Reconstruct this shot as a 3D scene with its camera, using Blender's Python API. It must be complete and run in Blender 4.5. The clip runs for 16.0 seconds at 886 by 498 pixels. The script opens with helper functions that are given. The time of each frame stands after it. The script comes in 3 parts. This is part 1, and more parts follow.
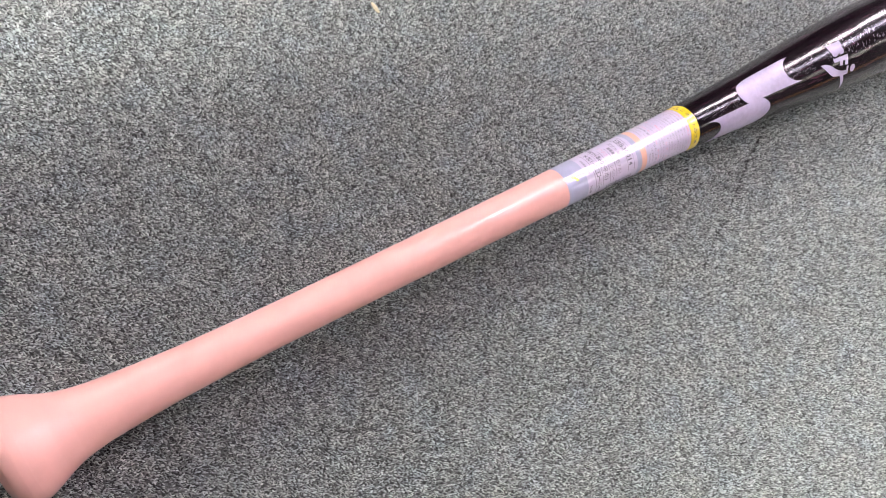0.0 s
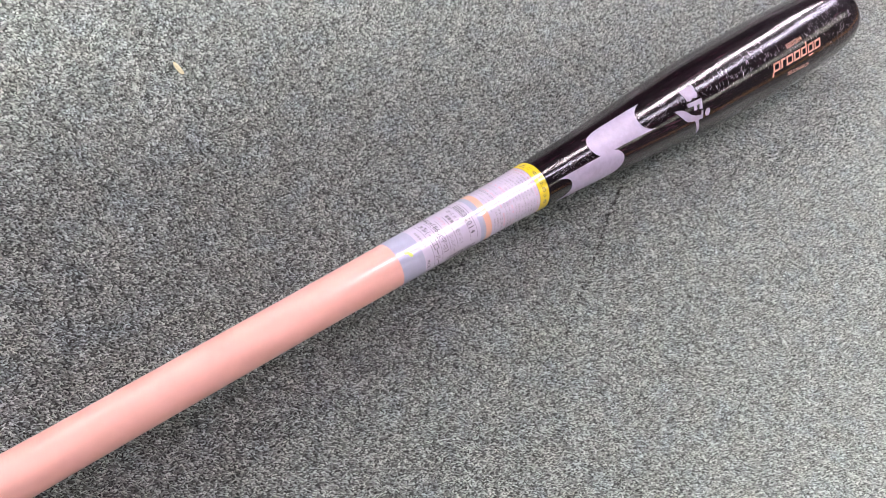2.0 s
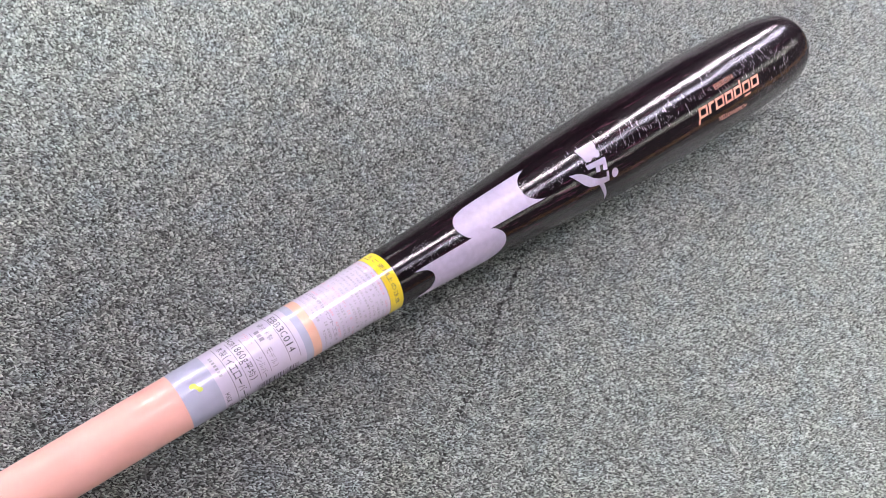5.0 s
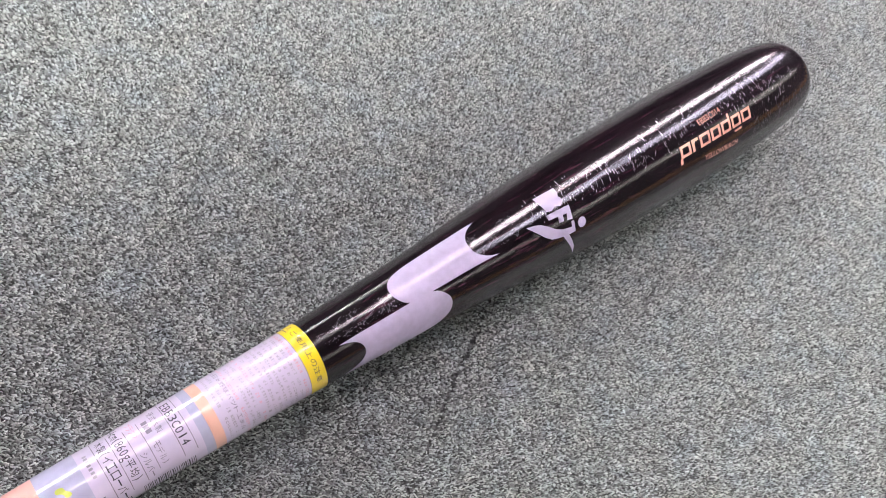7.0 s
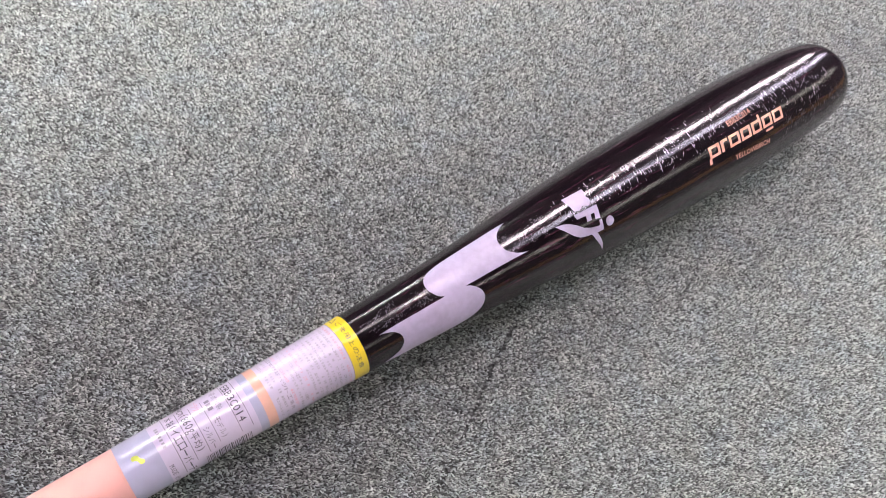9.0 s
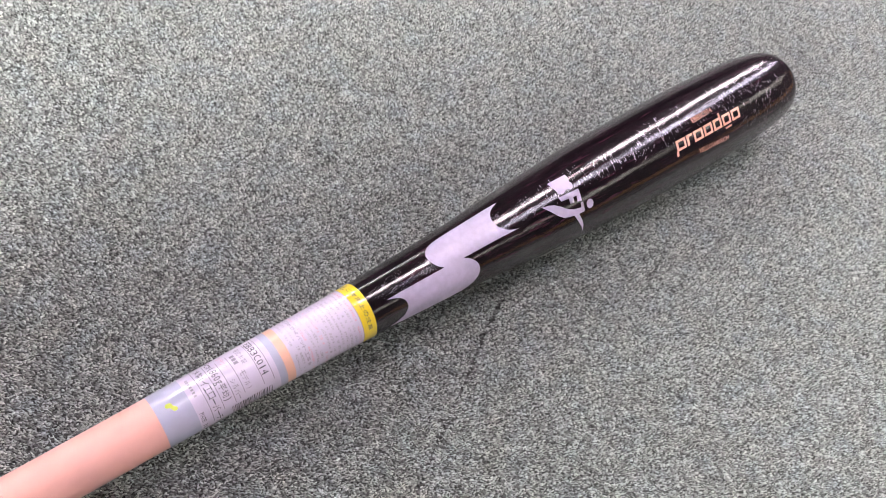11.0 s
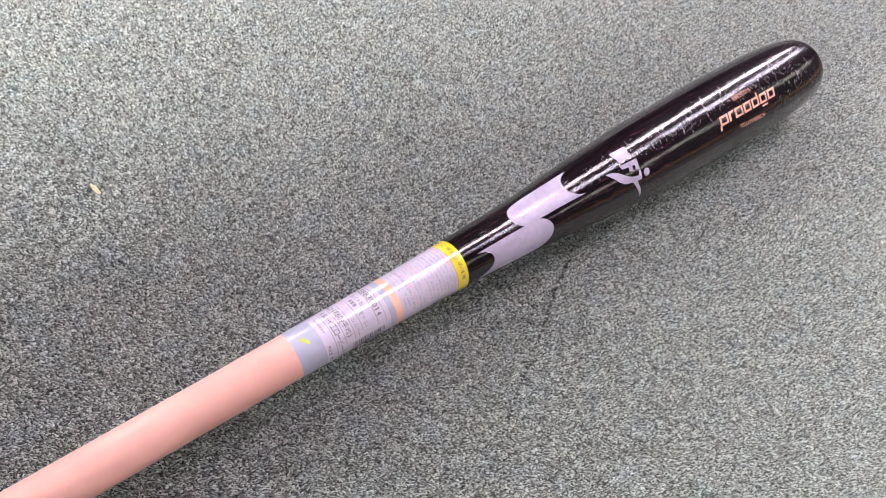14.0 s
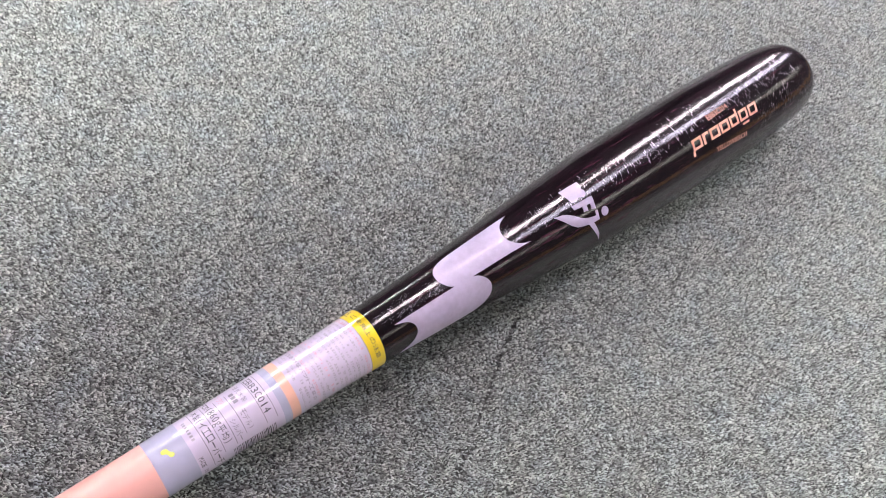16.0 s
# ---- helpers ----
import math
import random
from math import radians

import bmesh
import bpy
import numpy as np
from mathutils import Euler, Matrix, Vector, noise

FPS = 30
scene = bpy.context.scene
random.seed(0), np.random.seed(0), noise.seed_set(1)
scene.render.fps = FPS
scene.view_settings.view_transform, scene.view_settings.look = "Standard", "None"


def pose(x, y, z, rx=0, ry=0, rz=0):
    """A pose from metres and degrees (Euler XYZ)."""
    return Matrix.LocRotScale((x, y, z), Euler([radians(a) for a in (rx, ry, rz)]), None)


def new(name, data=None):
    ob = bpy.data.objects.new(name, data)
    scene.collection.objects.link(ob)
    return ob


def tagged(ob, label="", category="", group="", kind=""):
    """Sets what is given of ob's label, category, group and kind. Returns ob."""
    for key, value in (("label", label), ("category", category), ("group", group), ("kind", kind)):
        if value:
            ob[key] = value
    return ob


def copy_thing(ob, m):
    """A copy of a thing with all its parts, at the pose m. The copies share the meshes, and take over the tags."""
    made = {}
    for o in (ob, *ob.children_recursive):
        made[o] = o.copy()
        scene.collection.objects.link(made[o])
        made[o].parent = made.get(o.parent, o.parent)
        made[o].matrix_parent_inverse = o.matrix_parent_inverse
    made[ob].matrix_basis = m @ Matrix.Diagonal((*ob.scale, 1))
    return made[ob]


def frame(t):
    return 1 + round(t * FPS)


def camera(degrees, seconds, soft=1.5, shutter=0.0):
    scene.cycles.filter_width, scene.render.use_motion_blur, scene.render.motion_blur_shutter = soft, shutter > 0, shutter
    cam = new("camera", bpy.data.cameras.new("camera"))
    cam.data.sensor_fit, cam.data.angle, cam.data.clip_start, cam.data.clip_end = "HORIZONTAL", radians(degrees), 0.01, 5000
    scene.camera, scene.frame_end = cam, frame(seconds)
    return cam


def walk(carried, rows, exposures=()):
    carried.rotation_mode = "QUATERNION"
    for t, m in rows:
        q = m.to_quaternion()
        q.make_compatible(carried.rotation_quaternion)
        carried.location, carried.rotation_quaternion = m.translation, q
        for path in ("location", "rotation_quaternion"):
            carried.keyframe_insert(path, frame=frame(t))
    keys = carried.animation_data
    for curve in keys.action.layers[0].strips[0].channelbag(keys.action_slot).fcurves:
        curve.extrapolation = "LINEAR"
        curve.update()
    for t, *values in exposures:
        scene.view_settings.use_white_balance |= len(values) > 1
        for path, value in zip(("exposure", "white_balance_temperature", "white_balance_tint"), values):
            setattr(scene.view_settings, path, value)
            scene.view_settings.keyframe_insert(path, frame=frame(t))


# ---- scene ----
# ---- camera and its walk ----
cam = camera(60.44, 16.0, soft=0.95)
PATH = [
    (0, 0.0588, -0.0588, 0.4113, 19.082, -17.827, -30.900),
    (0.5, 0.0631, -0.0659, 0.4390, 20.470, -19.116, -32.420),
    (1, 0.0959, -0.0641, 0.4223, 21.833, -20.207, -34.133),
    (1.5, 0.1249, -0.0546, 0.4006, 22.953, -21.143, -35.601),
    (2, 0.1367, -0.0547, 0.3904, 23.372, -22.071, -36.557),
    (2.5, 0.1567, -0.0508, 0.3848, 24.048, -22.573, -37.205),
    (3, 0.1770, -0.0533, 0.3775, 24.947, -22.675, -37.714),
    (3.5, 0.1986, -0.0554, 0.3716, 25.656, -22.273, -38.028),
    (4, 0.2205, -0.0643, 0.3653, 26.499, -21.491, -38.350),
    (4.5, 0.2457, -0.0668, 0.3695, 27.143, -20.432, -38.590),
    (5, 0.2668, -0.0715, 0.3591, 27.523, -19.208, -38.690),
    (5.2, 0.2817, -0.0710, 0.3568, 27.515, -18.868, -38.720),
    (7.3, 0.3301, -0.0903, 0.3267, 33.161, -15.116, -38.786),
    (7.5, 0.3013, -0.1128, 0.2768, 39.390, -15.680, -40.177),
    (8, 0.2992, -0.1194, 0.2823, 38.929, -14.827, -38.953),
    (8.5, 0.3384, -0.1643, 0.3229, 39.798, -4.774, -37.932),
    (9, 0.3283, -0.1103, 0.3626, 31.583, -10.511, -36.402),
    (9.5, 0.3045, -0.1198, 0.3798, 31.529, -11.632, -36.859),
    (9.7, 0.2887, -0.1244, 0.3899, 31.505, -12.094, -37.033),
    (11.8, 0.2826, -0.1174, 0.3586, 33.496, -14.272, -38.277),
    (12, 0.2896, -0.1158, 0.3540, 33.223, -14.144, -38.329),
    (12.5, 0.2979, -0.1120, 0.3504, 33.464, -13.817, -38.501),
    (13, 0.2968, -0.1094, 0.3457, 33.574, -13.508, -38.567),
    (13.5, 0.2565, -0.1221, 0.3721, 33.820, -13.141, -38.516),
    (14, 0.2099, -0.1347, 0.3942, 34.136, -12.964, -38.602),
    (14.5, 0.2113, -0.1328, 0.3924, 34.438, -12.740, -38.874),
    (15, 0.2466, -0.1210, 0.3740, 34.670, -12.371, -39.303),
    (15.5, 0.2775, -0.1184, 0.3628, 34.895, -11.766, -39.705),
    (16, 0.2972, -0.1177, 0.3580, 34.965, -11.219, -40.050),
]
# the white balance drifts a little: warmer at the start and the end, greener in between
BALANCE = [(0, -0.09, 6600, 11), (2, -0.10, 6650, 9), (5, -0.05, 6450, 8), (8.5, -0.08, 6650, 11), (13, -0.08, 6700, 11), (16, -0.07, 6600, 10)]
walk(cam, [(t, pose(*p)) for t, *p in PATH], BALANCE)

# ---- light ----
world = bpy.data.worlds.new("world")
world.use_nodes = True
world.node_tree.nodes["Background"].inputs[0].default_value = (0.8, 0.85, 0.9, 1)
world.node_tree.nodes["Background"].inputs[1].default_value = 0.02
scene.world = world
scene.view_settings.exposure = 0.0
# light of the tubes: the row ahead, its dimmed ones overhead, the row beside it, then added fill: the rows by the wall
# and by the rail, the row behind the pillar
AHEAD, OVERHEAD, BESIDE, FILL_BY_WALL, FILL_BY_RAIL, FILL_BEHIND = 68.0, 15.0, 32.0, 62.0, 10.0, 410.0


# ---- materials ----
def nodes_of(name):
    m = bpy.data.materials.new(name)
    m.use_nodes = True
    nt = m.node_tree
    return m, nt, nt.nodes["Principled BSDF"]


def put(bsdf, **values):
    for key, value in values.items():
        bsdf.inputs[key.replace("_", " ")].default_value = value


def node(nt, kind, **values):
    n = nt.nodes.new(kind)
    for key, value in values.items():
        if key.startswith("in_"):
            n.inputs[key[3:].replace("_", " ")].default_value = value
        elif key == "operation":
            n.operation = value
        elif key == "blend_type":
            n.blend_type = value
    return n


def ramp(nt, stops):
    n = nt.nodes.new("ShaderNodeValToRGB")
    while len(n.color_ramp.elements) < len(stops):
        n.color_ramp.elements.new(0.5)
    for e, (p, c) in zip(n.color_ramp.elements, stops):
        e.position, e.color = p, (*c, 1)
    return n


def stretched(nt, scale):
    """Object coordinates, stretched along the bat."""
    tc = nt.nodes.new("ShaderNodeTexCoord")
    mp = nt.nodes.new("ShaderNodeMapping")
    mp.inputs["Scale"].default_value = scale
    nt.links.new(tc.outputs["Object"], mp.inputs["Vector"])
    return mp.outputs["Vector"]


def painted(name, colour, rough=0.35, vary=0.06, bump=0.02, size=180.0, coat=0.0, stretch=(1, 1, 1), metal=0.0, coat_rough=0.08, film=0.0, shine=0.5, coat_ior=1.5):
    """A coloured surface with mottling at two sizes and a fine relief."""
    m, nt, b = nodes_of(name)
    v = stretched(nt, stretch)
    coarse = node(nt, "ShaderNodeTexNoise", in_Scale=size * 0.12, in_Detail=4.0)
    fine = node(nt, "ShaderNodeTexNoise", in_Scale=size, in_Detail=6.0)
    for n in (coarse, fine):
        nt.links.new(v, n.inputs["Vector"])
    mix = node(nt, "ShaderNodeMath", operation="ADD")
    nt.links.new(coarse.outputs["Fac"], mix.inputs[0])
    nt.links.new(fine.outputs["Fac"], mix.inputs[1])
    r = ramp(nt, [(0.7, [c * (1 - vary) for c in colour]), (1.0, [min(1.0, c * (1 + vary)) for c in colour])])
    half = node(nt, "ShaderNodeMath", operation="MULTIPLY")
    half.inputs[1].default_value = 0.85
    nt.links.new(mix.outputs[0], half.inputs[0])
    nt.links.new(half.outputs[0], r.inputs["Fac"])
    nt.links.new(r.outputs["Color"], b.inputs["Base Color"])
    bp = node(nt, "ShaderNodeBump", in_Strength=bump, in_Distance=0.001)
    nt.links.new(fine.outputs["Fac"], bp.inputs["Height"])
    nt.links.new(bp.outputs["Normal"], b.inputs["Normal"])
    if film:
        wavy = node(nt, "ShaderNodeTexNoise", in_Scale=260.0, in_Detail=3.0)
        nt.links.new(stretched(nt, (0.06, 1, 1)), wavy.inputs["Vector"])
        wb = node(nt, "ShaderNodeBump", in_Strength=film, in_Distance=0.002)
        nt.links.new(wavy.outputs["Fac"], wb.inputs["Height"])
        nt.links.new(wb.outputs["Normal"], b.inputs["Coat Normal"])
    put(b, Roughness=rough, Coat_Weight=coat, Coat_Roughness=coat_rough, Metallic=metal, Specular_IOR_Level=shine, Coat_IOR=coat_ior)
    return m


def lacquer():
    """Black lacquer on wood: dark red-brown grain along the bat under a glossy coat that is a little scuffed."""
    m, nt, b = nodes_of("black_lacquer")
    v = stretched(nt, (6, 90, 90))
    grain = node(nt, "ShaderNodeTexNoise", in_Scale=6.0, in_Detail=8.0, in_Roughness=0.65)
    nt.links.new(v, grain.inputs["Vector"])
    r = ramp(nt, [(0.40, (0.002, 0.001, 0.002)), (0.55, (0.007, 0.0025, 0.005)), (0.72, (0.058, 0.017, 0.032))])
    nt.links.new(grain.outputs["Fac"], r.inputs["Fac"])
    nt.links.new(r.outputs["Color"], b.inputs["Base Color"])
    w = stretched(nt, (1, 1, 1))
    scuff = node(nt, "ShaderNodeTexNoise", in_Scale=55.0, in_Detail=7.0, in_Roughness=0.7)
    nt.links.new(w, scuff.inputs["Vector"])
    rr = ramp(nt, [(0.35, (0.28,) * 3), (0.7, (0.44,) * 3)])
    nt.links.new(scuff.outputs["Fac"], rr.inputs["Fac"])
    nt.links.new(rr.outputs["Color"], b.inputs["Roughness"])
    grit = node(nt, "ShaderNodeTexNoise", in_Scale=900.0, in_Detail=3.0)
    nt.links.new(w, grit.inputs["Vector"])
    ridge = node(nt, "ShaderNodeMath", operation="MULTIPLY")
    ridge.inputs[1].default_value = 3.0
    nt.links.new(grain.outputs["Fac"], ridge.inputs[0])
    both = node(nt, "ShaderNodeMath", operation="ADD")
    nt.links.new(ridge.outputs[0], both.inputs[0])
    nt.links.new(grit.outputs["Fac"], both.inputs[1])
    bp = node(nt, "ShaderNodeBump", in_Strength=0.30, in_Distance=0.0003)
    nt.links.new(both.outputs[0], bp.inputs["Height"])
    cb = node(nt, "ShaderNodeBump", in_Strength=0.10, in_Distance=0.0003)
    nt.links.new(both.outputs[0], cb.inputs["Height"])
    nt.links.new(cb.outputs["Normal"], b.inputs["Coat Normal"])
    nt.links.new(bp.outputs["Normal"], b.inputs["Normal"])
    rubbed = node(nt, "ShaderNodeTexNoise", in_Scale=38.0, in_Detail=8.0, in_Roughness=0.75)
    nt.links.new(stretched(nt, (0.6, 3.0, 3.0)), rubbed.inputs["Vector"])
    haze = ramp(nt, [(0.35, (0.045,) * 3), (0.55, (0.075,) * 3), (0.75, (0.19,) * 3)])
    nt.links.new(rubbed.outputs["Fac"], haze.inputs["Fac"])
    nt.links.new(haze.outputs["Color"], b.inputs["Coat Roughness"])
    put(b, Coat_Weight=1.0, Specular_IOR_Level=0.03)
    return m


def pile_material():
    """Yarn ends: every tuft its own grey, most of them middling, some pale and some dark, with a faint green cast."""
    m, nt, b = nodes_of("carpet_yarn")
    geo = nt.nodes.new("ShaderNodeNewGeometry")
    r = ramp(nt, [(0.0, (0.035, 0.036, 0.036)), (0.18, (0.17, 0.174, 0.172)), (0.55, (0.325, 0.331, 0.325)), (1.0, (0.60, 0.61, 0.598))])
    nt.links.new(geo.outputs["Random Per Island"], r.inputs["Fac"])
    tc = nt.nodes.new("ShaderNodeTexCoord")
    big = node(nt, "ShaderNodeTexNoise", in_Scale=55.0, in_Detail=5.0)
    nt.links.new(tc.outputs["Object"], big.inputs["Vector"])
    tint = ramp(nt, [(0.32, (0.91, 1.0, 1.03)), (0.46, (0.95, 1.005, 0.98)), (0.7, (0.98, 1.0, 0.945))])
    nt.links.new(big.outputs["Fac"], tint.inputs["Fac"])
    mix = nt.nodes.new("ShaderNodeMix")
    mix.data_type, mix.blend_type = "RGBA", "MULTIPLY"
    mix.inputs["Factor"].default_value = 1.0
    nt.links.new(r.outputs["Color"], mix.inputs["A"])
    nt.links.new(tint.outputs["Color"], mix.inputs["B"])
    clump = node(nt, "ShaderNodeTexNoise", in_Scale=270.0, in_Detail=2.0)
    nt.links.new(tc.outputs["Object"], clump.inputs["Vector"])
    shade = ramp(nt, [(0.30, (0.76,) * 3), (0.50, (1.0,) * 3), (0.70, (1.24,) * 3)])
    nt.links.new(clump.outputs["Fac"], shade.inputs["Fac"])
    tuft = nt.nodes.new("ShaderNodeMix")
    tuft.data_type, tuft.blend_type = "RGBA", "MULTIPLY"
    tuft.inputs["Factor"].default_value = 1.0
    nt.links.new(mix.outputs["Result"], tuft.inputs["A"])
    nt.links.new(shade.outputs["Color"], tuft.inputs["B"])
    nt.links.new(tuft.outputs["Result"], b.inputs["Base Color"])
    put(b, Roughness=0.75, Sheen_Weight=0.35, Sheen_Roughness=0.4)
    return m


def sheet_material(name, low, middle, high):
    """The sheet under the pile, dark as the shade between tufts, and the carpet far off: salt-and-pepper grey."""
    m, nt, b = nodes_of(name)
    tc = nt.nodes.new("ShaderNodeTexCoord")
    vor = node(nt, "ShaderNodeTexVoronoi", in_Scale=520.0)
    nt.links.new(tc.outputs["Object"], vor.inputs["Vector"])
    sep = nt.nodes.new("ShaderNodeSeparateColor")
    nt.links.new(vor.outputs["Color"], sep.inputs["Color"])
    r = ramp(nt, [(0.0, (low,) * 3), (0.6, (middle, middle * 1.02, middle)), (1.0, (high,) * 3)])
    nt.links.new(sep.outputs[0], r.inputs["Fac"])
    nt.links.new(r.outputs["Color"], b.inputs["Base Color"])
    bp = node(nt, "ShaderNodeBump", in_Strength=0.8, in_Distance=0.002)
    nt.links.new(vor.outputs["Distance"], bp.inputs["Height"])
    nt.links.new(bp.outputs["Normal"], b.inputs["Normal"])
    put(b, Roughness=0.9)
    return m


def glowing(name, colour, strength):
    m, nt, b = nodes_of(name)
    put(b, Base_Color=(0.8, 0.8, 0.8, 1), Emission_Color=(*colour, 1), Emission_Strength=strength)
    return m


PINK = painted("pink_film_grip", (0.86, 0.46, 0.40), rough=0.30, vary=0.035, bump=0.04, size=90, coat=0.55, coat_rough=0.045, film=0.026, shine=0.12)
LILAC = painted("lilac_label_band", (0.46, 0.46, 0.62), rough=0.3, vary=0.03, coat=1.0, coat_rough=0.07, film=0.07, coat_ior=1.75)
WHITE = painted("white_label_paper", (0.65, 0.575, 0.735), rough=0.35, vary=0.03, coat=1.0, coat_rough=0.07, film=0.07, coat_ior=1.75)
YELLOW = painted("yellow_warning_band", (0.86, 0.65, 0.01), rough=0.35, vary=0.03, coat=1.0, coat_rough=0.07, film=0.07, coat_ior=1.75)
PEACH = painted("peach_label_band", (0.88, 0.50, 0.38), rough=0.3, vary=0.03, coat=1.0, coat_rough=0.07, film=0.07, coat_ior=1.75)
LIME = painted("lime_sticker", (0.60, 0.68, 0.10), rough=0.4, vary=0.05, coat=0.8)
INK = painted("black_ink", (0.035, 0.03, 0.05), rough=0.4, vary=0.2, coat=0.6)
PALE_INK = painted("pale_grey_ink", (0.38, 0.35, 0.42), rough=0.4, vary=0.25, coat=0.6)
GREY_INK = painted("grey_ink", (0.25, 0.22, 0.29), rough=0.4, vary=0.2, coat=0.6)
RED_INK = painted("red_ink", (0.62, 0.33, 0.42), rough=0.4, vary=0.2, coat=0.6)
SILVER = painted("silver_lilac_print", (0.46, 0.405, 0.55), rough=0.42, vary=0.07, bump=0.04, size=260, coat=0.45, coat_rough=0.20, shine=0.2)
COPPER = painted("copper_foil_print", (0.80, 0.40, 0.30), rough=0.32, vary=0.10, size=300, coat=0.5)
CHIP = painted("scraped_lacquer", (0.62, 0.56, 0.66), rough=0.5, vary=0.3, size=900)
DULL = painted("dull_scuff", (0.085, 0.075, 0.085), rough=0.6, vary=0.3, size=900)
BLACK = lacquer()
YARN = pile_material()
GAP_SHADE = sheet_material("carpet_gap_shade", 0.02, 0.05, 0.15)
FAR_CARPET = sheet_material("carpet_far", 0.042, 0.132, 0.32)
FLAKE = painted("dry_straw", (0.62, 0.55, 0.36), rough=0.7, vary=0.15, size=500)
WALL_PAINT = painted("wall_paint", (0.06, 0.055, 0.062), rough=0.8, vary=0.05, size=30)
BROWN_WALL = painted("brown_wood_rail", (0.75, 0.42, 0.17), rough=0.6, vary=0.2, size=20)
CEILING_PAINT = painted("ceiling_board", (0.18, 0.175, 0.18), rough=0.9, vary=0.05, size=40)
HOUSING = painted("white_enamel", (0.75, 0.75, 0.75), rough=0.4, vary=0.02)
TUBES = {
    "ahead": glowing("pinkish_white_tube", (1.0, 0.84, 0.94), AHEAD),
    # same row, kept weak to stand in for the shade over the handle
    "overhead": glowing("dimmed_white_tube", (1.0, 0.92, 0.97), OVERHEAD),
    "beside": glowing("lavender_white_tube", (0.86, 0.78, 1.0), BESIDE),
    "fill_by_wall": glowing("added_wall_tube", (0.97, 0.98, 0.97), FILL_BY_WALL),
    "fill_by_rail": glowing("added_rail_tube", (1.0, 0.95, 0.90), FILL_BY_RAIL),
    "fill_behind": glowing("added_rear_tube", (0.97, 0.99, 0.96), FILL_BEHIND),
}


# ---- helpers for building ----
def part(name, bm, material, parent=None, label="", smooth=False):
    me = bpy.data.meshes.new(name)
    bm.normal_update()
    bm.to_mesh(me)
    bm.free()
    me.materials.append(material)
    if smooth:
        me.polygons.foreach_set("use_smooth", [True] * len(me.polygons))
    ob = new(name, me)
    if parent is not None:
        ob.parent = parent
    return tagged(ob, label)


def box(lo, hi, bm=None, bevel=0.0):
    bm = bm or bmesh.new()
    size = [b - a for a, b in zip(lo, hi)]
    mid = [(a + b) / 2 for a, b in zip(lo, hi)]
    bmesh.ops.create_cube(bm, size=1.0, matrix=Matrix.Translation(mid) @ Matrix.Diagonal((*size, 1)))
    if bevel:
        bmesh.ops.bevel(bm, geom=bm.edges[:], offset=bevel, segments=2, affect="EDGES")
    return bm


# ---- room: floor, walls, ceiling ----
ROOM = pose(0.8, 0, 0, 0, 0, 22.0)
# the stretch of floor that the walk passes over
HULL = [(-0.025, -0.02), (0.08, 0.255), (0.11, 0.275), (0.40, 0.415), (1.155, 0.055), (1.115, -0.01), (0.64, -0.295), (0.585, -0.322), (0.485, -0.33)]


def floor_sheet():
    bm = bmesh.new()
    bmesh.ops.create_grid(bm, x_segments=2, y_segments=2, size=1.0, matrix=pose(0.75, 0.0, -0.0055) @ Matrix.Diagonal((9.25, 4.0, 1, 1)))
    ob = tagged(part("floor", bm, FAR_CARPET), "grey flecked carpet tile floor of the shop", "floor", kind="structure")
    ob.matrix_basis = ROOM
    # backing sheet whose dark colour paints the shade in the gaps between tufts
    bm = bmesh.new()
    bm.faces.new([bm.verts.new((x, y, -0.0018)) for x, y in reversed(HULL)])
    tagged(part("floor_backing", bm, GAP_SHADE), "dark backing sheet under the carpet pile, coloured for the shade between tufts", "carpet backing", kind="structure")


def room():
    floor_sheet()
    lo, hi, h = (-8.5, -4.0), (10.0, 4.0), 2.75
    walls = {
        "wall_north": ((lo[0], hi[1], -0.006), (hi[0], hi[1] + 0.12, h), WALL_PAINT),
        "wall_south": ((lo[0], lo[1] - 0.12, -0.006), (hi[0], lo[1], h), WALL_PAINT),
        "wall_east": ((hi[0], lo[1] - 0.12, -0.006), (hi[0] + 0.12, hi[1] + 0.12, h), WALL_PAINT),
        "wall_west": ((lo[0] - 0.12, lo[1] - 0.12, -0.006), (lo[0], hi[1] + 0.12, h), WALL_PAINT),
    }
    for name, (a, b, m) in walls.items():
        tagged(part(name, box(a, b), m), "plain painted shop wall", "wall", kind="structure").matrix_basis = ROOM
    tagged(part("trim", box((lo[0], lo[1], 0.26), (hi[0], lo[1] + 0.03, 0.52), bevel=0.004), BROWN_WALL), "brown wooden rail along the shop wall", "trim", kind="structure").matrix_basis = ROOM
    tagged(part("ceiling", box((lo[0], lo[1], h), (hi[0], hi[1], h + 0.1)), CEILING_PAINT), "grey board ceiling of the shop", "ceiling", kind="structure").matrix_basis = ROOM
    # unseen pillar, added to cast the soft shade along the bat
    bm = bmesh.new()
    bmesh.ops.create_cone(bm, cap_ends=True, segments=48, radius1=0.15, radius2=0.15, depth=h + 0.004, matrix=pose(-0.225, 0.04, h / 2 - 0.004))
    tagged(part("pillar", bm, WALL_PAINT, smooth=True), "round pillar added out of view to shade the carpet", "pillar", kind="structure")


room()


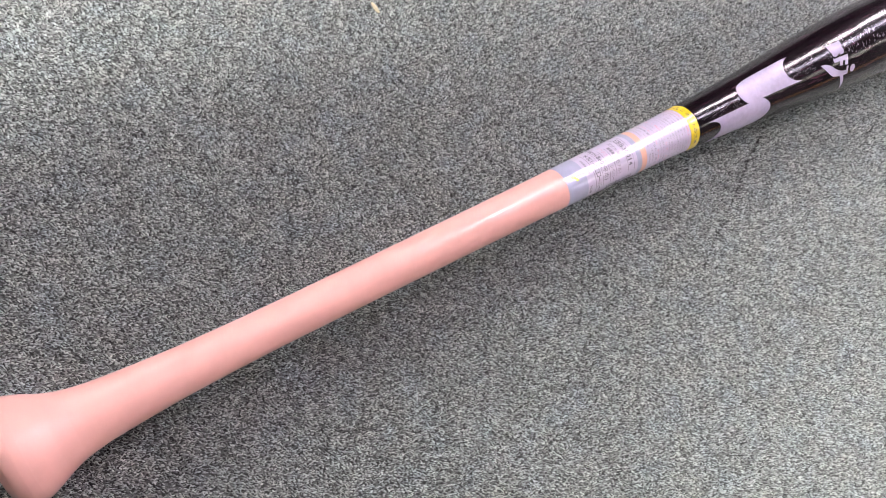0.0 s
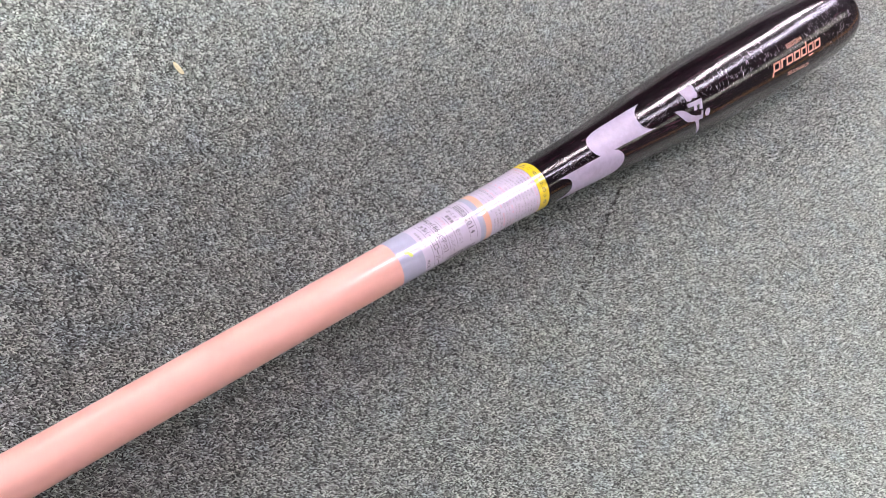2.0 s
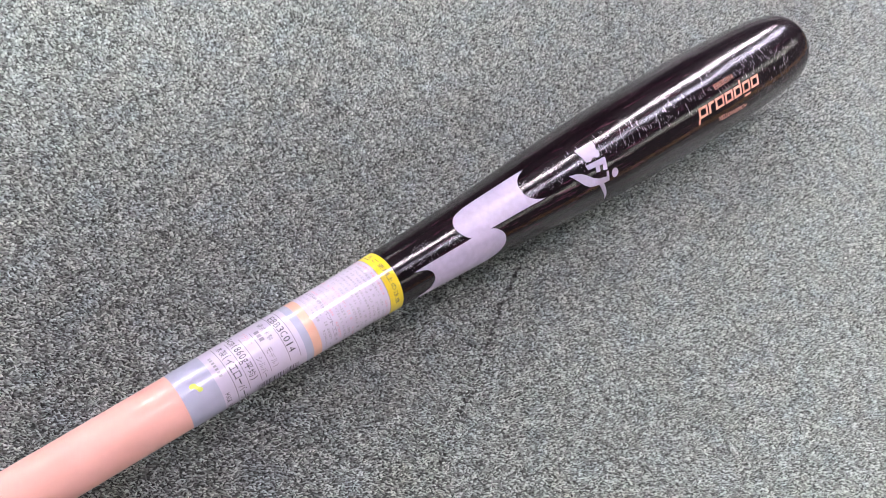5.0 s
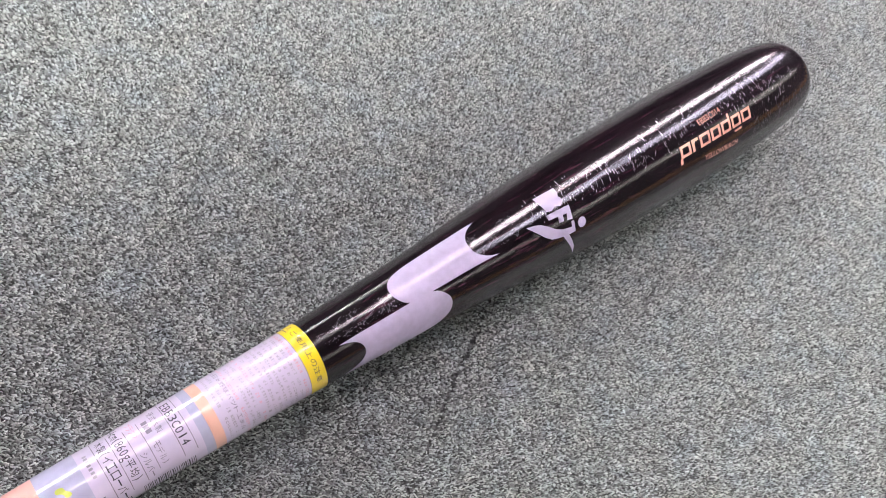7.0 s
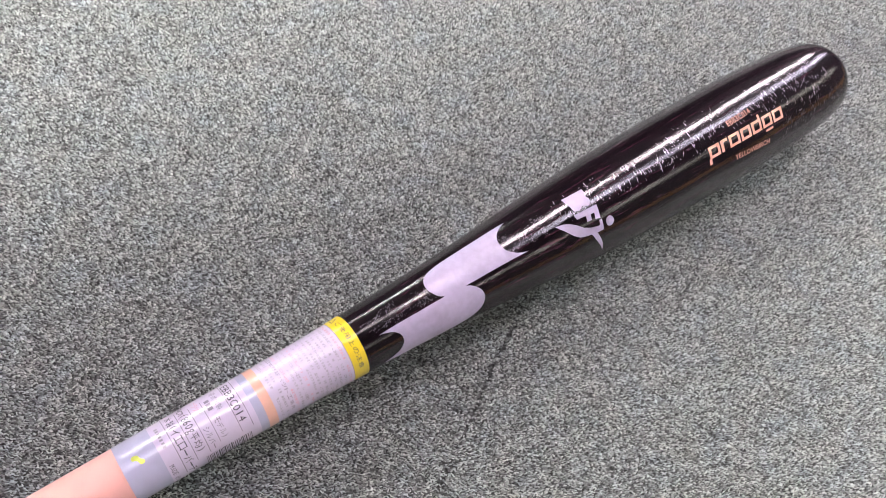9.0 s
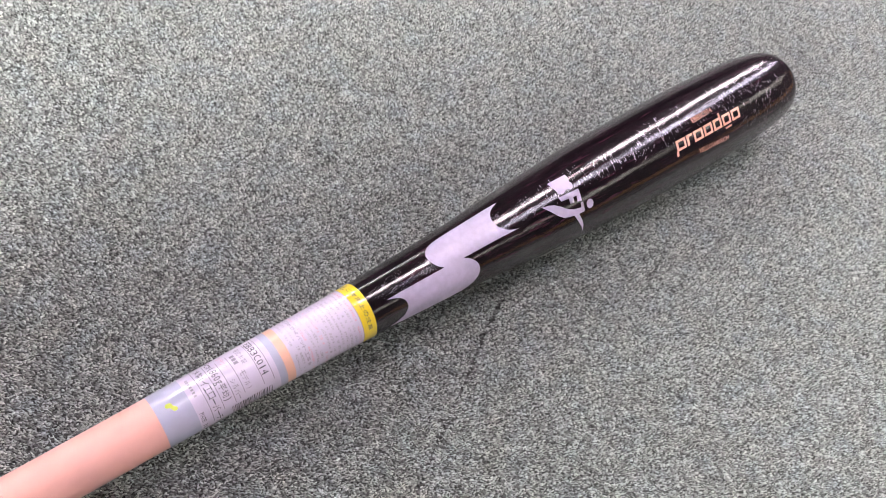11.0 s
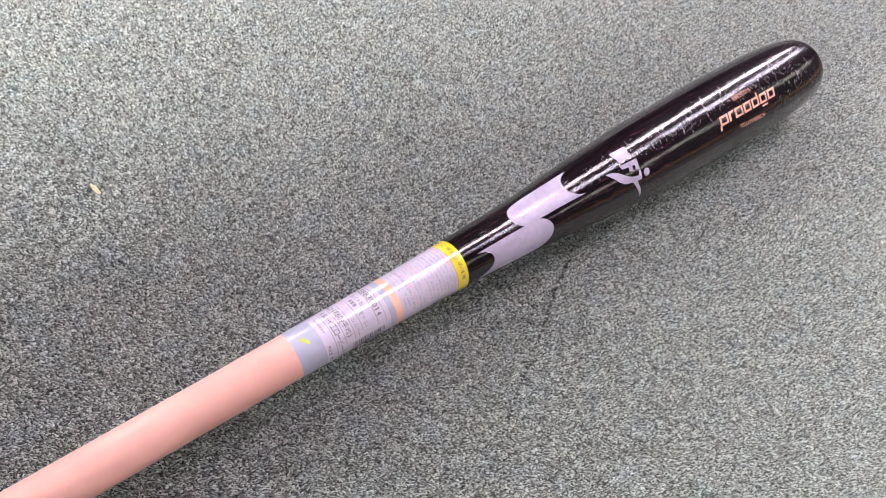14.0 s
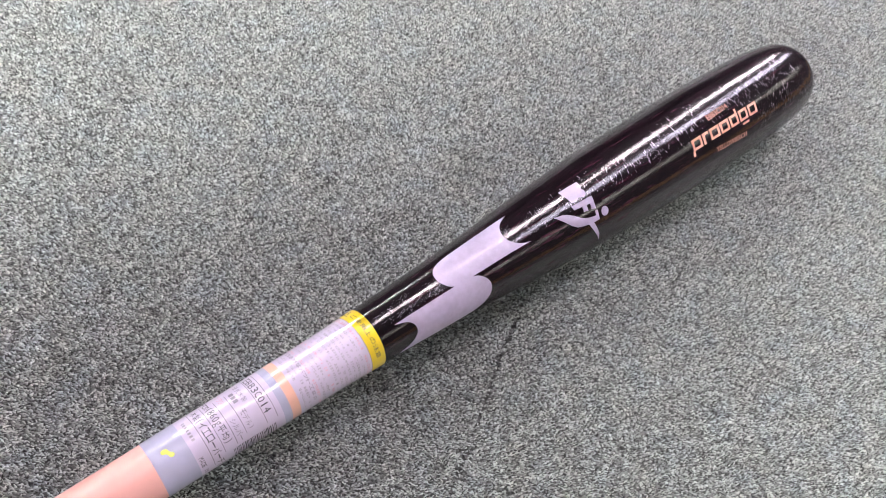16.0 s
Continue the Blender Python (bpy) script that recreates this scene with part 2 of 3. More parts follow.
def ceiling_light(tube):
    """A batten with two long tubes under a white housing."""
    thing = new("ceiling_light")
    bm = box((-0.62, -0.13, 0.0), (0.62, 0.13, 0.05), bevel=0.006)
    part("housing", bm, HOUSING, thing)
    for y in (-0.045, 0.045):
        bm = bmesh.new()
        bmesh.ops.create_cone(bm, cap_ends=True, segments=12, radius1=0.038, radius2=0.038, depth=1.18, matrix=pose(0, y, -0.042, 0, 90, 0))
        part("tube", bm, tube, thing, "lit fluorescent tube", smooth=True)
        for x in (-0.605, 0.605):
            part("end_cap", box((x - 0.012, y - 0.042, -0.084), (x + 0.012, y + 0.042, 0.0), bevel=0.003), HOUSING, thing)
    return tagged(thing, "twin tube white batten light under the ceiling, some rows of them added", "ceiling light", "ceiling lights")


# rows of lights: which tubes, the row's place across the shop, the fixtures along it
LIGHT_ROWS = (
    ("ahead", 0.23, range(1, 7)),
    ("overhead", 0.23, range(0, 1)),
    ("beside", -0.80, range(1, 7)),
    # the next three rows are added fill that balances the light on the floor
    ("fill_by_wall", 3.4, range(-1, 3)),
    ("fill_by_rail", -3.4, range(-2, 5)),
    ("fill_behind", 1.56, range(-5, -1)),
)
pattern_of = {}
for tubes, row_y, places in LIGHT_ROWS:
    for k in places:
        m = ROOM @ pose(-0.27 + 1.38 * k, row_y, 2.70)
        if tubes in pattern_of:
            copy_thing(pattern_of[tubes], m)
        else:
            pattern_of[tubes] = ceiling_light(TUBES[tubes])
            pattern_of[tubes].matrix_basis = m

# ---- the bat ----
# radius along the bat, from the end of the knob
PROFILE = [
    (0.0, 0.0), (0.0003, 0.0125), (0.0017, 0.0190), (0.0050, 0.0234), (0.0096, 0.0254), (0.0141, 0.0248), (0.0202, 0.0223),
    (0.0267, 0.0191), (0.0343, 0.0166), (0.0444, 0.0148), (0.0575, 0.0136), (0.0706, 0.0127), (0.0907, 0.0118), (0.1260, 0.0111),
    (0.1764, 0.0112), (0.2268, 0.0115), (0.2772, 0.0119), (0.3276, 0.0126), (0.3679, 0.0133), (0.4082, 0.0142), (0.4334, 0.0153),
    (0.4586, 0.0166), (0.4889, 0.0184), (0.5191, 0.0210), (0.5494, 0.0237), (0.5796, 0.0260), (0.5998, 0.0274), (0.6300, 0.0287),
    (0.6703, 0.0299), (0.7006, 0.0306), (0.7420, 0.0304), (0.7694, 0.0298), (0.7850, 0.0289), (0.7955, 0.0277),
    (0.8000, 0.0270), (0.8036, 0.0261), (0.8062, 0.0251), (0.8082, 0.0238), (0.8096, 0.0222), (0.8104, 0.0204), (0.8109, 0.0180), (0.8114, 0.0100), (0.8116, 0.0),
]
PU, PR = np.array([p[0] for p in PROFILE]), np.array([p[1] for p in PROFILE])


def radius(u):
    """The bat's radius at u, smooth between the turned stations (Catmull-Rom)."""
    i = int(np.clip(np.searchsorted(PU, u) - 1, 0, len(PU) - 2))
    a, b, t = PU[i], PU[i + 1], (u - PU[i]) / (PU[i + 1] - PU[i])
    if i < 3 or i > len(PU) - 4:
        return float(PR[i] + t * (PR[i + 1] - PR[i]))
    s0 = (PR[i + 1] - PR[i - 1]) / (PU[i + 1] - PU[i - 1])
    s1 = (PR[i + 2] - PR[i]) / (PU[i + 2] - PU[i])
    d = b - a
    return float((2 * t**3 - 3 * t**2 + 1) * PR[i] + (t**3 - 2 * t**2 + t) * d * s0 + (3 * t**2 - 2 * t**3) * PR[i + 1] + (t**3 - t**2) * d * s1)


def on_bat(u, turn, lift=0.0):
    """A place on the bat: u along it, turn in degrees round it, lift off its surface."""
    r, a = radius(u) + lift, radians(turn)
    return Vector((u, r * math.sin(a), r * math.cos(a)))


def turned(u0, u1, lift=0.0, segments=128, step=0.004, caps=False):
    """A stretch of the bat as a surface of revolution, with its edges rolled in."""
    us = [u0] + [u for u in np.arange(u0 + step * 0.5, u1 - step * 0.3, step)] + [u1]
    us += [float(u) for u in PU if u0 < u < u1 and (u < 0.05 or u > 0.76)]
    us = sorted(set(us))
    bm = bmesh.new()
    rings = []
    for u in us:
        r = radius(u) + lift
        if r < 1e-5:
            rings.append([bm.verts.new((u, 0, 0))])
        else:
            rings.append([bm.verts.new((u, r * math.sin(a), r * math.cos(a))) for a in np.linspace(0, 2 * math.pi, segments, endpoint=False)])
    if caps:
        for ring, u in ((0, u0), (-1, u1)):
            inner = max(radius(u) - 0.0006, 1e-4)
            extra = [bm.verts.new((u, inner * math.sin(a), inner * math.cos(a))) for a in np.linspace(0, 2 * math.pi, segments, endpoint=False)]
            rings.insert(0, extra) if ring == 0 else rings.append(extra)
    for a, b in zip(rings, rings[1:]):
        for k in range(segments):
            j = (k + 1) % segments
            if len(a) == 1:
                bm.faces.new((a[0], b[j], b[k]))
            elif len(b) == 1:
                bm.faces.new((a[k], a[j], b[0]))
            else:
                bm.faces.new((a[k], a[j], b[j], b[k]))
    bmesh.ops.recalc_face_normals(bm, faces=bm.faces[:])
    return bm


def wrapped(bm, lift):
    """Lays a flat mesh, x along the bat and y degrees round it, on the bat."""
    ys = [v.co.y for v in bm.verts]
    for y in np.arange(math.floor(min(ys) / 4) * 4, max(ys), 4.0):
        bmesh.ops.bisect_plane(bm, geom=bm.verts[:] + bm.edges[:] + bm.faces[:], plane_co=(0, float(y), 0), plane_no=(0, 1, 0), dist=1e-5)
    xs = [v.co.x for v in bm.verts]
    for x in np.arange(math.floor(min(xs) / 0.006) * 0.006, max(xs), 0.006):
        bmesh.ops.bisect_plane(bm, geom=bm.verts[:] + bm.edges[:] + bm.faces[:], plane_co=(float(x), 0, 0), plane_no=(1, 0, 0), dist=1e-7)
    for v in bm.verts:
        v.co = on_bat(v.co.x, v.co.y, lift)
    bmesh.ops.recalc_face_normals(bm, faces=bm.faces[:])
    for f in bm.faces:
        c = f.calc_center_median()
        if f.normal.y * c.y + f.normal.z * c.z < 0:
            f.normal_flip()
    return bm


def outline(points, smooth=0, sharp=()):
    """A flat outline as a triangulated mesh; smooth: rounds of corner cutting, which spare the sharp points."""
    pts = [Vector((p[0], p[1], 0)) for p in points]
    kept = [k in sharp for k in range(len(pts))]
    for _ in range(smooth):
        cut, held = [], []
        for k, q in enumerate(pts):
            if kept[k]:
                cut, held = cut + [q], held + [True]
            else:
                cut, held = cut + [q.lerp(pts[k - 1], 0.25), q.lerp(pts[(k + 1) % len(pts)], 0.25)], held + [False, False]
        pts, kept = cut, held
    bm = bmesh.new()
    bm.faces.new([bm.verts.new(p) for p in pts])
    bmesh.ops.triangulate(bm, faces=bm.faces[:])
    return bm


def join(bms):
    out = bmesh.new()
    for b in bms:
        me = bpy.data.meshes.new("tmp")
        b.to_mesh(me)
        b.free()
        out.from_mesh(me)
        bpy.data.meshes.remove(me)
    return out


def lettering(text, u, top, bottom, height):
    """Words round the bat, their feet towards the knob, from the turn top down to the turn bottom."""
    cu = bpy.data.curves.new("words", "FONT")
    cu.body, cu.size, cu.resolution_u = text, 1.0, 2
    ob = new("words", cu)
    dg = bpy.context.evaluated_depsgraph_get()
    me = bpy.data.meshes.new_from_object(ob.evaluated_get(dg))
    bm = bmesh.new()
    bm.from_mesh(me)
    bpy.data.objects.remove(ob)
    bpy.data.curves.remove(cu)
    bpy.data.meshes.remove(me)
    bmesh.ops.triangulate(bm, faces=bm.faces[:])
    xs, ys = [v.co.x for v in bm.verts], [v.co.y for v in bm.verts]
    x0, w, y0, h = min(xs), max(xs) - min(xs), min(ys), max(ys) - min(ys)
    for v in bm.verts:
        v.co = Vector((u + (v.co.y - y0) / h * height, top + (v.co.x - x0) / w * (bottom - top), 0))
    return bm


def glyph(c, u, turn, pitch, height):
    """One printed character with its foot at u, its middle at the given turn; pitch: degrees to a full-width character."""
    bm = lettering(c, 0.0, 0.0, 1.0, 1.0)
    tall = {"ー": 0.16, "g": 1.15, "c": 0.75, "m": 0.75, "(": 1.2, ")": 1.2}.get(c, 1.0)
    foot = {"ー": 0.42, "g": -0.35, "(": -0.12, ")": -0.12}.get(c, 0.0)
    wide = 0.13 if c in "1I" else 0.28 if c in "()" else (0.46 if ord(c) < 256 else 0.84)
    for v in bm.verts:
        v.co = Vector((u + height * (foot + v.co.x * tall), turn + (v.co.y - 0.5) * wide * pitch, 0))
    return bm


def lengthwise(text, u0, u1, turn, high, slant=0.0):
    """Words along the bat, their heads towards larger turns; high in degrees."""
    bm = lettering(text, 0.0, 0.0, 1.0, 1.0)
    for v in bm.verts:
        v.co = Vector((u0 + v.co.y * (u1 - u0), turn + v.co.x * high + slant * v.co.y, 0))
    return bm


def quad(u0, u1, t0, t1):
    return outline([(u0, t0), (u1, t0), (u1, t1), (u0, t1)])


BAT = new("baseball_bat")
BAT.matrix_basis = Matrix(((0.999981, -0.000281, -0.006187, 0.0), (0.0, 0.998971, -0.045363, 0.0), (0.006193, 0.045362, 0.998951, 0.02634), (0, 0, 0, 1)))
tagged(BAT, "black lacquered wooden baseball bat with pink wrapped handle lying on carpet", "baseball bat")

barrel = part("barrel", turned(0.4300, 0.8115, segments=160, step=0.003), BLACK, BAT, "scuffed black lacquered barrel", smooth=True)
handle = part("handle", turned(0.0, 0.3300, segments=128, step=0.003), PINK, BAT, "pink grip under clear film with flared knob", smooth=True)
wrap = part("label_wrap", turned(0.3213, 0.4316, lift=0.00014, step=0.003), WHITE, BAT, "white printed paper label under clear film", smooth=True)
part("lilac_band", turned(0.3213, 0.3362, lift=0.00018, step=0.003), LILAC, wrap, "lilac band of the label", smooth=True)
part("lilac_stripe", turned(0.3768, 0.3806, lift=0.00018, step=0.001), LILAC, wrap, "lilac band of the label", smooth=True)
part("peach_band", turned(0.3806, 0.3850, lift=0.00018, step=0.001), PEACH, wrap, "peach band of the label", smooth=True)
part("yellow_band", turned(0.4240, 0.4316, lift=0.00020, step=0.001), YELLOW, wrap, "yellow warning band of the label", smooth=True)
part("sticker", wrapped(outline([(0.3258, 3.0), (0.3264, 7.0), (0.3279, 7.5), (0.3290, 4.0), (0.3291, -2.0), (0.3303, -6.0), (0.3306, -11.0), (0.3296, -14.0), (0.3283, -12.0), (0.3281, -6.0), (0.3272, -2.0), (0.3262, -1.5)], smooth=2), 0.00025), LIME, wrap, "lime green check mark on the label", smooth=True)

# the printed label: model, kind, model name, colour, length and weight, wood
ROWS_OF_WORDS = [
    ("EBB3C014", 0.3693, 50, -37, 0.0033, INK),
    ("硬式木製", 0.3638, 50, 2, 0.0026, GREY_INK),
    ("モデル)", 0.3605, -6, -47, 0.0026, GREY_INK),
    ("ブラック", 0.3553, 52, 14, 0.0026, RED_INK),
    ("シルバー", 0.3550, -12, -58, 0.0026, GREY_INK),
    ("84cm(860g平均)", 0.3492, 68, -48, 0.0034, INK),
    ("木製(イエローバーチ)", 0.3434, 50, -92, 0.0034, INK),
    ("MADE IN", 0.3371, -42, -86, 0.0021, INK),
    ("全日本野球バット工業会", 0.3917, 62, -72, 0.0018, GREY_INK),
    ("ご使用上の注意", 0.4268, 40, -64, 0.0024, INK),
]
for text, u, top, bottom, high, ink in ROWS_OF_WORDS:
    share = [0.58 if ord(c) < 256 else 1.0 for c in text]
    a, pitch = top, (bottom - top) / sum(share)
    for c, w in zip(text, share):
        if c != " ":
            part("letter", wrapped(glyph(c, u, a + pitch * w * 0.5, pitch, high), 0.00026), ink, wrap)
        a += pitch * w
warning = join([outline(q) for q in (
    [(0.4262, 59), (0.4266, 59), (0.4298, 52.5), (0.4298, 51.5)], [(0.4262, 45), (0.4266, 45), (0.4298, 51.5), (0.4298, 52.5)],
    [(0.4262, 59), (0.4266, 59), (0.4266, 45), (0.4262, 45)], [(0.4273, 52.8), (0.4286, 52.8), (0.4286, 51.2), (0.4273, 51.2)],
)])
part("warning_sign", wrapped(warning, 0.00026), INK, wrap, "black outlined warning triangle")
for a in (32, 26, 19, 12, 5, -2, -9):
    part("printed_bar", wrapped(quad(0.3384, 0.3398, a, a + 4.2), 0.00026), PALE_INK, wrap)
for a in (28, 19, 10):
    part("printed_bar", wrapped(quad(0.3606, 0.3628, a, a + 7), 0.00026), GREY_INK, wrap)
for u, a, b in ((0.3686, -55, 66), (0.3738, -54, 66), (0.3590, -50, 40), (0.3538, -60, 40), (0.3480, -62, 50), (0.3422, -80, 60), (0.42375, -178, 178)):
    part("printed_rule", wrapped(quad(u, u + 0.00028, a, b), 0.00026), GREY_INK, wrap)

# bar code, and rows of print too small to read
rng = random.Random(4)
bars, u = [], 0.3515
while u < 0.3725:
    w = rng.choice((0.0002, 0.0003, 0.0005))
    bars.append(quad(u, u + w, -96, -66))
    u += w + rng.choice((0.0003, 0.0004, 0.0006))
part("bar_code", wrapped(join(bars), 0.00026), INK, wrap)["kind"] = "stuff"
for u in np.arange(0.3868, 0.4225, 0.00245):
    if abs(u - 0.3925) < 0.0016:
        continue
    cells, a = [], 74 - rng.uniform(0, 8)
    while a > -104:
        w = rng.uniform(3.0, 5.2)
        if rng.random() < 0.86:
            h = 0.0014 * rng.uniform(0.8, 1.0)
            for k in range(3):
                q = u + h * k / 3 + rng.uniform(0, 0.0001)
                if rng.random() < 0.75:
                    cells.append(quad(q, q + h * rng.uniform(0.14, 0.24), a - w, a - rng.uniform(0, 1.2)))
            q = a - rng.uniform(0.2, w - 0.7)
            cells.append(quad(u, u + h, q - 0.7, q))
        a -= w + rng.uniform(0.8, 1.6)
    part("small_print", wrapped(join(cells), 0.00025), PALE_INK if rng.random() < 0.9 else RED_INK, wrap)["kind"] = "stuff"

# silver print on the taper
SWEEP = [
    (0.4791, -22.5), (0.4765, -20.0), (0.4742, -12.0), (0.4722, 0.0), (0.4729, 14.0), (0.4763, 25.0), (0.4835, 30.5), (0.4950, 31.0), (0.5083, 30.4),
    (0.5223, 29.8), (0.5282, 28.5), (0.5240, 25.0), (0.5203, 19.0), (0.5180, 11.0), (0.5172, 1.0), (0.5184, -10.0), (0.5220, -18.0),
    (0.5252, -22.0), (0.5292, -24.5), (0.5190, -23.8), (0.5074, -23.8), (0.4965, -24.0), (0.4904, -24.2), (0.4930, -27.0),
    (0.4955, -33.0), (0.4979, -42.0), (0.4987, -54.0), (0.4970, -68.0), (0.4930, -80.0), (0.4870, -89.0), (0.4780, -92.0),
    (0.4640, -92.0), (0.4500, -91.0), (0.4400, -88.0), (0.4450, -80.0), (0.4490, -71.0), (0.4514, -58.0), (0.4513, -46.0), (0.4497, -36.0),
    (0.4465, -29.0), (0.4409, -24.0), (0.4480, -23.2), (0.4600, -22.8), (0.4700, -22.5),
]
part("silver_print", wrapped(outline(SWEEP, 2, sharp=(10, 18, 22, 33, 40)), 0.00016), SILVER, barrel, "pale silver-lilac printed sweep", smooth=True)

# the small mark: block, flag, swoosh and dot
mark = [
    outline([(0.5612, 10.5), (0.5750, 9.0), (0.5750, 2.0), (0.5738, -2.0), (0.5748, -5.0), (0.5742, -10.0), (0.5722, -12.5), (0.5690, -9.5), (0.5660, -12.5), (0.5630, -10.5), (0.5625, -3.0), (0.5616, 3.0)]),
    outline([(0.5614, -14.0), (0.5766, -15.8), (0.5754, -31.8), (0.5722, -30.2), (0.5732, -23.0), (0.5707, -22.6), (0.5701, -29.5), (0.5670, -28.6), (0.5676, -21.6), (0.5620, -20.4)]),
    outline([(0.5484, -15.0), (0.5530, -17.0), (0.5565, -20.0), (0.5602, -26.0), (0.5638, -33.0), (0.5680, -37.5), (0.5738, -40.0), (0.5742, -33.8), (0.5760, -34.0), (0.5757, -47.0), (0.5712, -47.0),
             (0.5730, -56.0), (0.5746, -66.0), (0.5752, -78.0), (0.5736, -70.0), (0.5702, -57.0), (0.5675, -46.0), (0.5640, -44.5), (0.5600, -42.0), (0.5565, -36.0), (0.5530, -27.0)]),
    outline([(0.5806 + 0.0026 * math.cos(a), -40.8 + 6.0 * math.sin(a)) for a in np.linspace(0, 2 * math.pi, 24, endpoint=False)]),
]
for bm in mark:
    part("printed_mark", wrapped(bm, 0.00016), SILVER, barrel, "pale silver-lilac printed mark", smooth=True)


def slanted(u0, u1, t0, t1, hole=True, lean=0.0009, stroke_u=0.0019, stroke_t=2.9):
    """A slanted block, open in the middle, as part of a printed mark."""
    def corner(u, t):
        return (u + lean * (t + 38) / 16, t)
    if not hole:
        return [outline([corner(u0, t0), corner(u1, t0), corner(u1, t1), corner(u0, t1)])]
    a, b, c, d = u0 + stroke_u, u1 - stroke_u, t0 + stroke_t, t1 - stroke_t
    return [outline([corner(*p) for p in q]) for q in (
        ((u0, t0), (u1, t0), (b, c), (a, c)), ((u1, t0), (u1, t1), (b, d), (b, c)), ((u1, t1), (u0, t1), (a, d), (b, d)), ((u0, t1), (u0, t0), (a, c), (a, d)))]


FOIL = [
    slanted(0.6600, 0.6692, -36.5, -23.5) + slanted(0.6592, 0.6612, -42.5, -36, hole=False),
    slanted(0.6704, 0.6726, -36.5, -23.5, hole=False) + slanted(0.6722, 0.6763, -26.5, -23.5, hole=False),
    slanted(0.6776, 0.6868, -36.5, -23.3),
    slanted(0.6880, 0.6968, -36.5, -23.3),
    slanted(0.6981, 0.7068, -36.5, -23.3) + slanted(0.7050, 0.7068, -24.0, -18.5, hole=False),
    slanted(0.7081, 0.7170, -36.5, -23.3) + slanted(0.7100, 0.7170, -41.5, -39.0, hole=False),
    slanted(0.7183, 0.7275, -36.5, -23.3),
]
for blocks in FOIL:
    part("foil_block", wrapped(join(blocks), 0.00016), COPPER, barrel, "copper foil block mark")
part("words", wrapped(lengthwise("YELLOWBIRCH", 0.6805, 0.7125, -53.0, 6.0, -3.5), 0.00016), COPPER, barrel, "small copper foil words")["kind"] = "stuff"
part("words", wrapped(lengthwise("EBB3C014", 0.6825, 0.7035, -14.5, 6.5, 1.0), 0.00016), COPPER, barrel, "small copper foil model code")["kind"] = "stuff"

# scrapes across the barrel: in clusters beside the light streak, fine frosting near the label with its glints painted
# pale, dull scuffs by the end
rng = random.Random(11)


def tick(u, a, long, wide, lean):
    """A thin scrape across the bat, ragged at its ends."""
    mid = rng.uniform(-0.25, 0.25) * wide
    return outline([(u, a), (u + wide * 0.6, a + long * 0.12), (u + lean * 0.5 + wide + mid, a + long * 0.5), (u + lean + wide * 0.5, a + long), (u + lean * 0.5 + mid, a + long * 0.55)])


def scrapes(name, cuts, material, label):
    tagged(part(name, wrapped(join(cuts), 0.00012), material, barrel, label), kind="stuff")


cuts = []
for line, spread, clusters in ((-15, 4.5, 60), (3, 5.0, 34), (-34, 9.0, 9)):
    for _ in range(clusters):
        cu, ca, lean0 = rng.uniform(0.555, 0.782), rng.gauss(line, spread), rng.gauss(0.0005, 0.0006)
        for _ in range(rng.randint(2, 8)):
            u, a = cu + rng.gauss(0, 0.0045), ca + rng.gauss(0, 2.2)
            if 0.44 < u < 0.787:
                cuts.append(tick(u, a, 0.8 + 7.5 * rng.random() ** 2.2, rng.uniform(0.00010, 0.00034), lean0 + rng.gauss(0, 0.0003)))
scrapes("scrapes", cuts, CHIP, "fine pale scrapes in the lacquer")
# worn lacquer near the label: the glints of its fine scratches are painted pale
cuts = []
for _ in range(95):
    line, spread = rng.choice(((-13.5, 3.5), (-13.5, 3.5), (5.5, 2.5)))
    cu, ca = rng.uniform(0.4325, 0.545), rng.gauss(line, spread)
    for _ in range(rng.randint(4, 13)):
        u, a = cu + rng.gauss(0, 0.0016), ca + rng.gauss(0, 1.6)
        if u > 0.4318:
            cuts.append(tick(u, a, 0.8 + 3.4 * rng.random() ** 2, rng.uniform(0.00005, 0.00014), rng.gauss(0.0002, 0.0004)))
scrapes("frosting_glints", cuts, CHIP, "fine frosting of worn lacquer, its glints coloured pale")
cuts = []
for _ in range(110):
    u, a = rng.uniform(0.725, 0.793), rng.gauss(-50, 9.0)
    cuts.append(tick(u, a, 2.0 + 6.0 * rng.random(), rng.uniform(0.00015, 0.0004), rng.gauss(0, 0.0005)))
scrapes("scuffs", cuts, DULL, "dull grey scuffs near the end")


# ---- the flake on the carpet ----
def straw():
    bm = outline([(-0.0045, -0.0008), (-0.002, -0.0016), (0.003, -0.0013), (0.005, 0.0002), (0.002, 0.0015), (-0.003, 0.0014)], smooth=1)
    top = bmesh.ops.extrude_face_region(bm, geom=bm.faces[:])
    for v in [g for g in top["geom"] if isinstance(g, bmesh.types.BMVert)]:
        v.co.z += 0.0006
    for v in bm.verts:
        v.co.z += 6.0 * v.co.x * abs(v.co.x) + 0.1 * v.co.y
    bmesh.ops.recalc_face_normals(bm, faces=bm.faces[:])
    ob = part("straw_flake", bm, FLAKE)
    ob.matrix_basis = pose(0.2915, 0.1635, 0.0010, 4, -6, 100)
    return tagged(ob, "small dry straw-coloured flake lying on the carpet", "debris")


straw()


